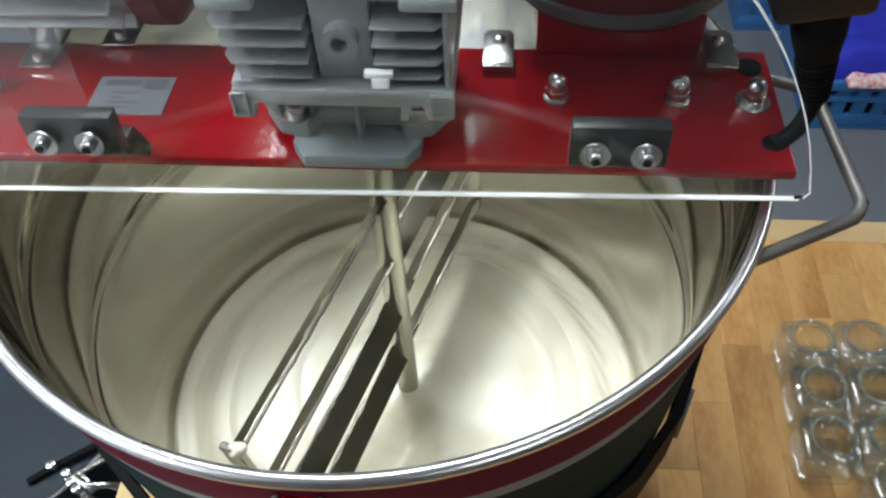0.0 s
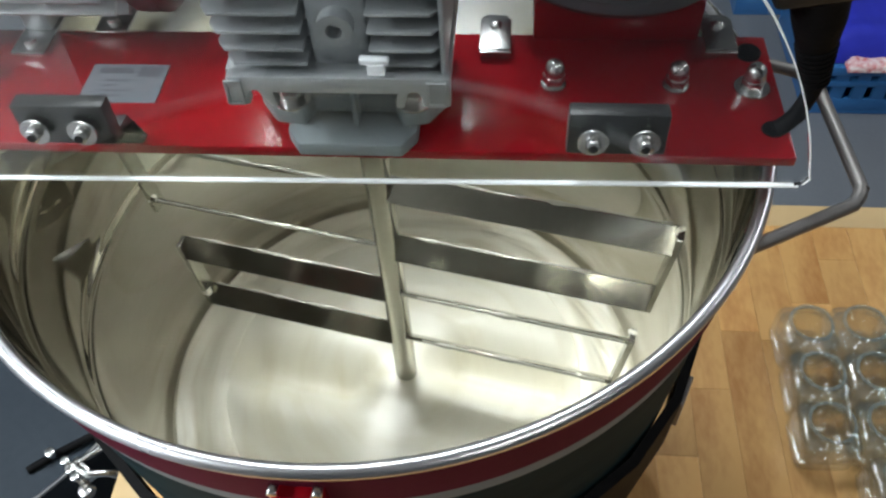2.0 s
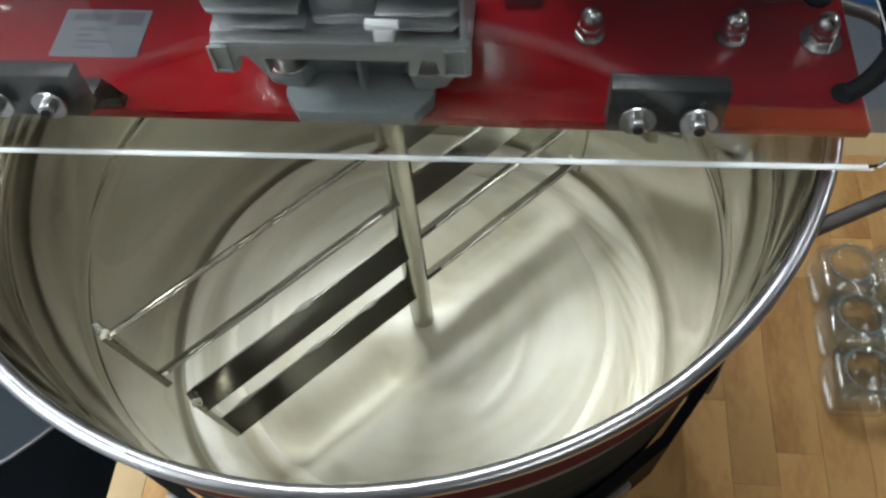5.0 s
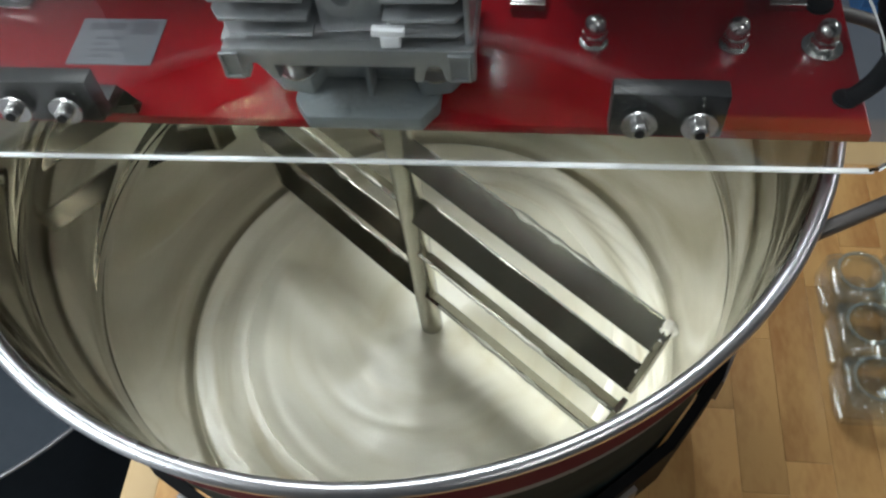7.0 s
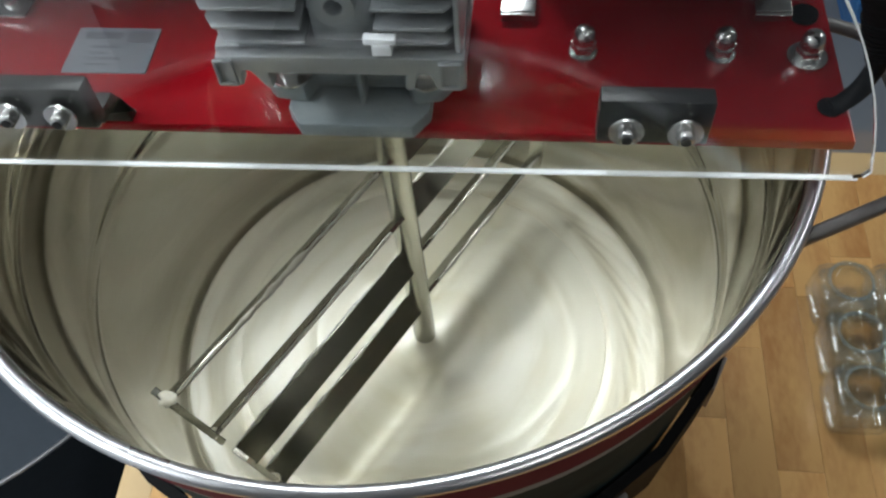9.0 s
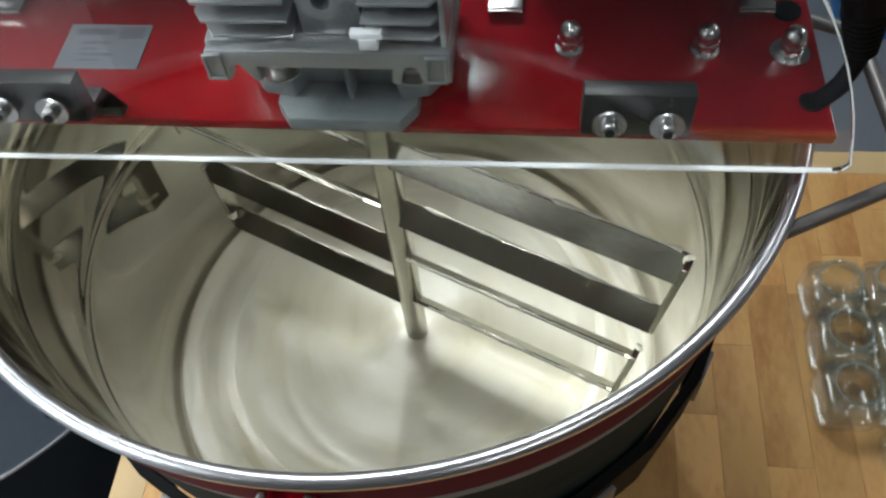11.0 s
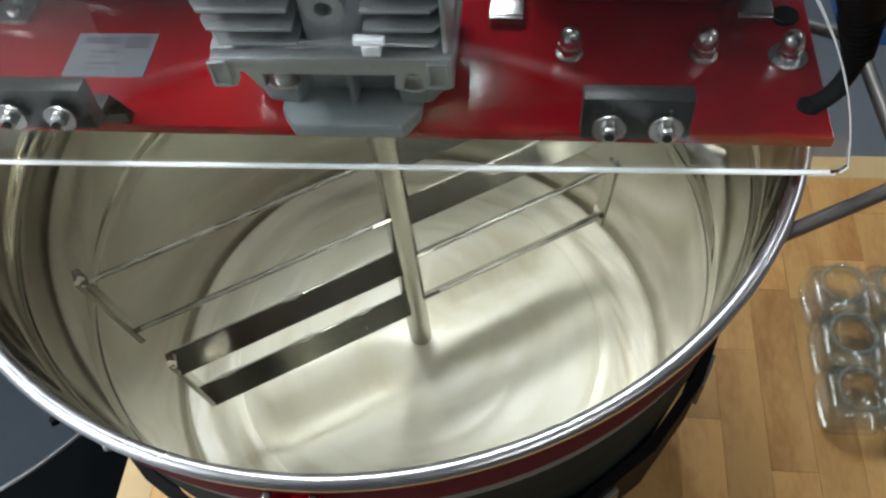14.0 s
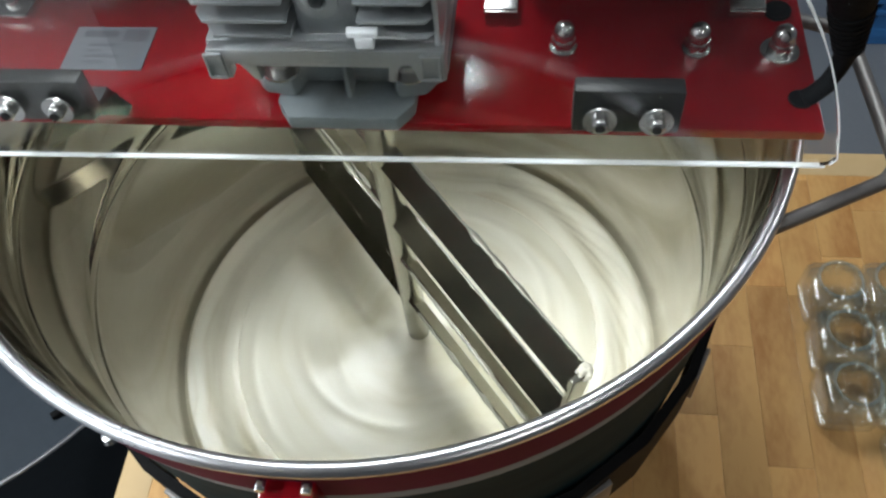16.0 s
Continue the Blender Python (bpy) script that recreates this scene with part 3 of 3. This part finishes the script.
outline += [(-0.2172, 0.0045), (-0.2150, 0.0012), (-0.2110, 0.0)]
LID_M = TILT_M @ pose(0, 0.002, 0, 90, 0, 0)
pane = part("pane", prism(outline[:-1], 0.004, LID_M, 0.0), ACRYLIC, lid)
pane.visible_shadow = False
part("edge", prism([(-0.2140, -0.0008), (0.2140, -0.0008), (0.2140, 0.0003), (-0.2140, 0.0003)], 0.0045, LID_M @ pose(0, 0, -0.00025), 0.0003), EDGE, lid, "sawn acrylic edge, its piped light put in as white")
eb = bmesh.new()
loop = outline[1:]
for (xa, ya), (xb, yb) in list(zip(loop, loop[1:]))[1:-1]:
    c = Vector((0, 0.1))
    o = []
    for x, y in ((xa, ya), (xb, yb)):
        d = (Vector((x, y)) - c).normalized()
        o.append((x + d.x * 0.0002, y + d.y * 0.0002))
        o.append((x + d.x * 0.0009, y + d.y * 0.0009))
    prism([o[0], o[1], o[3], o[2]], 0.004, LID_M, 0.0, eb)
part("edge", eb, EDGE, lid, "sawn acrylic edge, its piped light put in as white")

for name_x in (0.1313, -0.1182):
    hinge = thing("hinge_block", "black plastic hinge block with two bolts", "hinge block", "lid hinges", at=(name_x, -0.0935, RIM + 0.037))
    part("block", box(-0.0215, 0.0215, 0.0025, 0.0115, 0.0145, 0.0365, 0.0010, pose(0, 0, 0, -3.3, 0, 0)), BLACK, hinge)
    part("base", prism([(0.0116, 0.008), (0.0116, 0.014), (0.026, 0.0125), (0.036, -0.0107), (0.0292, -0.0107), (0.0285, 0.005)], 0.037, Matrix(((0, 0, 1, -0.0185), (1, 0, 0, 0), (0, 1, 0, 0), (0, 0, 0, 1))), 0.0006), BLACK, hinge)
    for bx in (-0.0110, 0.0110):
        mm = pose(bx, -0.0025, 0.0258, 90 - 3.3, 0, 0)
        w = part("washer", disc(0.0067, 0.0012, mm, hole=0.002), ZINC, hinge)
        part("nut", hexnut(0.0036, 0.0036, mm @ pose(0, 0, 0.0012)), ZINC, w)
        part("stud", disc(0.0020, 0.0054, mm), BLACK, w)


# ---- the rear lid, closed ----
rear = thing("acrylic_lid", "clear acrylic half lid lying closed on the drum", "lid", at=(0, 0, RIM))
half = [(0.222 * math.cos(radians(7.5 + 165 * k / 28)), 0.222 * math.sin(radians(7.5 + 165 * k / 28))) for k in range(29)]
rp = part("pane", prism(half, 0.004, pose(0, 0, 0.0038)), HAZY, rear)
rp.visible_shadow = False
part("edge", box(-0.2195, 0.2195, 0.0279, 0.0288, 0.0038, 0.0078), EDGE, rear, "sawn acrylic edge, its piped light put in as white")
for x, y in ((0.0757, 0.006), (0.1955, 0.008)):
    clip = thing("lid_clip", "bent zinc-plated lid clip with a screw", "clip", "lid clips", at=(x, y, RIM + 0.0261))
    part("lip", prism([(-0.0085, 0.0004), (0.0085, 0.0004), (0.0085, 0.0062), (-0.0085, 0.0062)], 0.0014, pose(0, 0.0014, 0, 90 + 18, 0, 0), 0.0004), ZINC, clip)
    part("top", prism([(-0.0085, 0), (0.0085, 0), (0.0085, 0.026), (0.0055, 0.030), (-0.0055, 0.030), (-0.0085, 0.026)], 0.0014, pose(0, 0, 0.0052), 0.0004), ZINC, clip)
    part("screw", lathe([(0, 0), (0.0034, 0), (0.0034, 0.0016), (0.0022, 0.0026), (0, 0.0028)], 18, m=pose(0, 0.020, 0.0067)), ZINC, clip)
    part("stand", box(-0.006, 0.006, 0.008, 0.016, 0.0001, 0.0051, 0.0004), ZINC, clip)

# ---- motors ----
red_motor = thing("motor_hood", "dark red round motor hood on a red pedestal", "motor", at=(0.140, 0.062, RIM))
part("pedestal", box(-0.044, 0.046, -0.040, 0.04, 0.0262, 0.052, 0.002), RED, red_motor)
part("hood", lathe([(0, 0.052), (0.052, 0.052), (0.060, 0.056), (0.062, 0.064), (0.062, 0.150), (0.050, 0.166), (0, 0.17)], 64), DARKRED, red_motor)
part("gasket", lathe([(0.0615, 0.060), (0.0645, 0.061), (0.0645, 0.067), (0.0615, 0.068)], 64, True), GASKET, red_motor, "grey rubber gasket")
grey_motor = thing("electric_motor", "grey finned electric motor lying on the bridge plate", "motor", at=(-0.185, 0.035, RIM))
mm = pose(0, 0, 0.088, 0, 90, 0)
part("body", lathe([(0, -0.08), (0.036, -0.08), (0.038, -0.076), (0.038, 0.062), (0.034, 0.07), (0, 0.07)], 48, m=mm), ALU, grey_motor)
for k in range(16):
    a = 360 / 16 * k
    part("fin", box(-0.07, 0.06, 0.037, 0.047, -0.001, 0.001, 0.0006, pose(0, 0, 0.088, a, 0, 0), seg=1), ALU, grey_motor)
part("end_bell", lathe([(0.036, 0.070), (0.044, 0.072), (0.044, 0.086), (0.030, 0.098), (0, 0.098)], 48, m=mm), DARKRED, grey_motor)
for x, front in ((-0.002, -0.032), (0.040, -0.012)):
    foot = part("foot", box(x - 0.010, x + 0.010, front, 0.045, 0.0262, 0.0290, 0.0010), ZINC, grey_motor, "zinc-plated foot bracket")
    part("web", box(x - 0.008, x + 0.008, front + 0.020, 0.03, 0.0290, 0.062, 0.001), ALU, foot)
    part("bolt", hexnut(0.004, 0.004, pose(x, front + 0.008, 0.0290)), ZINC, foot)
part("lead", tube([(0.095, -0.010, 0.075), (0.115, 0.004, 0.060), (0.128, 0.03, 0.048), (0.15, 0.05, 0.040)], 0.003), GREY, grey_motor, "grey motor lead")

# ---- power cable ----
cable = thing("power_cable", "black power cable with ribbed strain relief", "cable", at=(0, 0, RIM))
part("cord", tube([(0.2145, -0.0460, 0.0265), (0.2185, -0.0450, 0.0285), (0.2245, -0.0425, 0.0345), (0.2278, -0.0405, 0.0440), (0.2282, -0.0400, 0.0520)], [0.0042, 0.0042, 0.0044, 0.0046, 0.0048]), RUBBER, cable)
part("strain_relief", tube([(0.2284, -0.040, 0.050), (0.2236, -0.040, 0.0675), (0.2191, -0.040, 0.0863), (0.2149, -0.040, 0.1023)], [0.0058, 0.0078, 0.0118, 0.0135]), RUBBER, cable)
for k in range(8):
    u = k / 7
    p = Vector((0.2280, -0.040, 0.0515)).lerp(Vector((0.2225, -0.040, 0.072)), u)
    part("rib", lathe([(0.004, -0.0007), (0.0068 + 0.0028 * u, -0.0007), (0.0068 + 0.0028 * u, 0.0007), (0.004, 0.0007)], 20, True, None, Matrix.Translation(p) @ pose(0, 0, 0, 0, -15, 0)), RUBBER, cable)
part("plug", box(-0.021, 0.021, -0.014, 0.014, 0, 0.055, 0.004, pose(0.2145, -0.040, 0.1015, 0, -10, 0)), BLACK, cable)
part("cord_hole", disc(0.0055, 0.0012, pose(0.2140, -0.0460, 0.0261)), RUBBER, cable)
part("grommet", disc(0.0065, 0.0025, pose(0.2110, 0.0120, 0.0261)), RUBBER, bridge, "black rubber grommet")


# ---- glass jars ----
def jar_mesh():
    own = bmesh.new()
    N = 40

    def ring(half, z, square):
        out = []
        for k in range(N):
            a = 2 * math.pi * k / N
            c, q = math.cos(a), math.sin(a)
            p = 2 + square * 5
            r = half / (abs(c) ** p + abs(q) ** p) ** (1 / p)
            out.append(own.verts.new((r * c, r * q, z)))
        return out
    spec = [(0.0215, 0.0, 1), (0.0248, 0.0015, 1), (0.0260, 0.005, 1), (0.0260, 0.038, 1), (0.0254, 0.0415, 1), (0.0238, 0.0434, 1), (0.0218, 0.0440, 0.5), (0.0206, 0.0444, 0),
            (0.0204, 0.0455, 0), (0.0214, 0.0466, 0), (0.0214, 0.0478, 0), (0.0204, 0.0486, 0), (0.0204, 0.0515, 0), (0.0198, 0.0526, 0), (0.0186, 0.0526, 0),
            (0.0180, 0.0510, 0), (0.0178, 0.0430, 0), (0.0205, 0.0405, 0.5), (0.0226, 0.037, 1), (0.0228, 0.011, 1), (0.0205, 0.008, 1)]
    rings = [ring(*q) for q in spec]
    for a, b in zip(rings, rings[1:]):
        for k in range(N):
            own.faces.new((a[k], a[(k + 1) % N], b[(k + 1) % N], b[k]))
    own.faces.new(rings[0][::-1])
    own.faces.new(rings[-1])
    bmesh.ops.recalc_face_normals(own, faces=own.faces)
    return smooth(own, 40)


jar = part("glass_jar", jar_mesh(), JARGLASS)
part("mouth_ring", lathe([(0.0200 + 0.0019 * math.cos(k * math.pi / 5), 0.0512 + 0.0019 * math.sin(k * math.pi / 5)) for k in range(10)], 40, True), LIPGLASS, jar)
tagged(jar, "empty square clear glass jar with round mouth", "jar", "glass jars on the table")
jar.matrix_world = pose(0.3905, 0.1145, TABLE + 0.0003, 0, 0, 2)
for x, y, w in ((0.4365, 0.1165, 1), (0.490, 0.1185, 3), (0.3835, 0.0605, -1), (0.4365, 0.0625, 2), (0.4895, 0.0645, 0),
                (0.381, 0.0065, 1), (0.434, 0.009, -2), (0.4875, 0.0105, 2), (0.4345, -0.0455, 3), (0.4875, -0.0435, 0), (0.543, 0.119, 1), (0.5425, 0.065, 2), (0.5415, 0.011, 1)):
    copy_thing(jar, pose(x + 0.0065, y, TABLE + 0.0003, 0, 0, w))


# ---- crates and cloth behind the table ----
def crate_thing(x, y, z):
    crate = thing("plastic_crate", "blue slotted plastic crate standing on the floor", "crate", "blue crates", at=(x, y, z))
    W, D, H = 0.60, 0.40, 0.17
    part("base", box(0, W, 0, D, 0, 0.012, 0.003), CRATE, crate)
    for y0 in (0, D - 0.012):
        side = part("side", box(0, W, y0, y0 + 0.012, 0.012, 0.055, 0.002), CRATE, crate)
        part("rail", box(-0.006, W + 0.006, y0 - 0.006, y0 + 0.018, 0.140, H, 0.004), CRATE, side)
        part("rail", box(-0.003, W + 0.003, y0 - 0.003, y0 + 0.015, 0.100, 0.118, 0.003), CRATE, side)
        for k in range(11):
            x0 = k * (W - 0.035) / 10
            part("post", box(x0, x0 + 0.035, y0 + 0.001, y0 + 0.011, 0.055, 0.140), CRATE, side)
    for x0 in (0, W - 0.012):
        part("end", box(x0, x0 + 0.012, 0.012, D - 0.012, 0.012, H - 0.004, 0.002), CRATE, crate)
    return crate


def lump(w, d, h, seed, bm=None):
    own = bmesh.new()
    nx, ny = 40, 30
    grid = []
    for i in range(nx + 1):
        row = []
        for j in range(ny + 1):
            u, v = i / nx * 2 - 1, j / ny * 2 - 1
            e = max(0.0, 1 - u ** 8) ** 0.3 * max(0.0, 1 - v ** 8) ** 0.3
            p = Vector((u * w / 2 * 8, v * d / 2 * 8, seed))
            z = h * e * (0.85 + 0.25 * noise.noise(p)) + 0.012 * e * abs(noise.noise(p * 3.1))
            row.append(own.verts.new((u * w / 2, v * d / 2, z)))
        grid.append(row)
    for i in range(nx):
        for j in range(ny):
            own.faces.new((grid[i][j], grid[i + 1][j], grid[i + 1][j + 1], grid[i][j + 1]))
    low = bmesh.ops.extrude_face_region(own, geom=list(own.faces))
    for v in low["geom"]:
        if isinstance(v, bmesh.types.BMVert):
            v.co.z = -0.004
    bmesh.ops.recalc_face_normals(own, faces=own.faces)
    return join(bm, smooth(own, 70))


crate_thing(0.925, 1.47, 0.0)
bag = part("folded_cloth", lump(0.57, 0.38, 0.10, 3.0), CLOTH)
bag.location = (1.225, 1.67, 0.176)
tagged(bag, "royal blue folded cloth bundle lying on a crate", "cloth")
trim_strip = part("checked_cloth", lump(0.50, 0.05, 0.02, 5.0), CHECK)
trim_strip.location = (1.24, 1.468, 0.175)
tagged(trim_strip, "red and white checked cloth edge over a crate", "cloth")
crate_thing(0.80, 1.93, 0.0)
crate_thing(1.42, 1.95, 0.0)

# ---- the dark vessel beside the table ----
VX, VY, VZ, VR = -0.764, 0.255, 0.737, 0.42
vessel = thing("steel_vessel", "dark steel vessel with bright rim and clamp beside a table", "vessel", at=(VX, VY, 0))
part("body", lathe([(0, 0), (VR - 0.03, 0), (VR - 0.012, 0.02), (VR - 0.006, VZ - 0.01), (0, VZ - 0.01)], 80), DARKSTEEL, vessel)
part("lid", lathe([(0, VZ + 0.030), (VR * 0.5, VZ + 0.024), (VR - 0.03, VZ + 0.002), (VR - 0.006, VZ - 0.004), (0, VZ - 0.006)], 80), DARKSTEEL, vessel)
part("rim", lathe([(VR + 0.0028 * math.cos(a), VZ + 0.0028 * math.sin(a)) for a in [k * math.pi / 4 for k in range(8)]], 96, True), RIMSTEEL, vessel, "bright rolled rim")
part("skirt", lathe([(VR - 0.004, VZ - 0.003), (VR + 0.001, VZ - 0.004), (VR + 0.002, VZ - 0.05), (VR - 0.004, VZ - 0.052)], 80, True), DARKSTEEL, vessel)
clamp = part("clamp", box(-0.012, 0.014, -0.010, 0.010, -0.018, 0.008, 0.002, pose(0.352, -0.243, VZ, 0, 0, -37)), ZINC, vessel, "chrome clamp")
part("lever", tube([(0.350, -0.242, VZ + 0.010), (0.368, -0.250, VZ + 0.010), (0.392, -0.246, VZ + 0.004), (0.400, -0.243, VZ - 0.012)], [0.005, 0.0045, 0.004, 0.006]), ZINC, clamp)
part("knob", lathe([(0, 0), (0.008, 0.001), (0.011, 0.007), (0.008, 0.014), (0, 0.016)], 24, m=pose(0.362, -0.262, VZ - 0.024)), ZINC, clamp)
part("locking_rod", tube([(0.372, -0.190, VZ + 0.006), (0.318, -0.229, VZ + 0.006), (0.294, -0.249, VZ + 0.006)], 0.0048, 12), RUBBER, clamp, "black locking rod lying on the lid")
part("rod_nut", hexnut(0.0065, 0.010, pose(0.318, -0.229, VZ + 0.008)), ZINC, clamp)
part("pin", tube([(0.386, -0.206, VZ + 0.004), (0.362, -0.226, VZ + 0.006), (0.340, -0.246, VZ + 0.008)], 0.0035, 12), ZINC, clamp)
for x, y in ((0.338, -0.237), (0.348, -0.248), (0.357, -0.256)):
    part("clamp_nut", hexnut(0.0055, 0.007, pose(x, y, VZ + 0.008)), ZINC, clamp)

# ---- staves of the table top ----
rnd = random.Random(7)
x0, STAVE = TX0 + TRIM, 0.0405
while x0 < TX1 - 0.01:
    x1 = min(x0 + STAVE, TX1)
    y0 = TY0 - rnd.random() * 0.3
    while y0 < TY1 - TRIM - 0.002:
        ln = rnd.choice((0.09, 0.12, 0.15, 0.19, 0.24))
        a, b = max(y0, TY0), min(y0 + ln, TY1 - TRIM)
        y0 += ln
        if b - a < 0.004:
            continue
        cx, cy = (x0 + x1) / 2, (a + b) / 2
        st = part("stave", box(x0 - cx + 0.00004, x1 - cx - 0.00004, a - cy + 0.00004, b - cy - 0.00004, -0.0115, 0, 0.00035, seg=1), WOOD, table)
        st.location = (cx, cy, TABLE)
    x0 += STAVE


# ---- motions ----
def motions():
    rows = []
    for i in range(65):
        t = i * 0.25
        lead = float(np.interp(t, (0, 1.5, 3.5, 4, 5.5, 7, 9, 11, 12.5, 14.5, 16), (1.8, -0.4, 0.7, 2.0, 0.8, 0.0, 1.2, 0.6, 0.6, -0.4, 0.4)))
        rows.append((t, pose(SHAFT[0], SHAFT[1], RIM, 0, 0, 71.0 - 41.4 * t + lead)))
    walk(stirrer, rows)
    walk(swirl, [(t, pose(0, 0, RIM, 0, 0, 71.0 - 41.4 * t)) for t, m in rows])


motions()
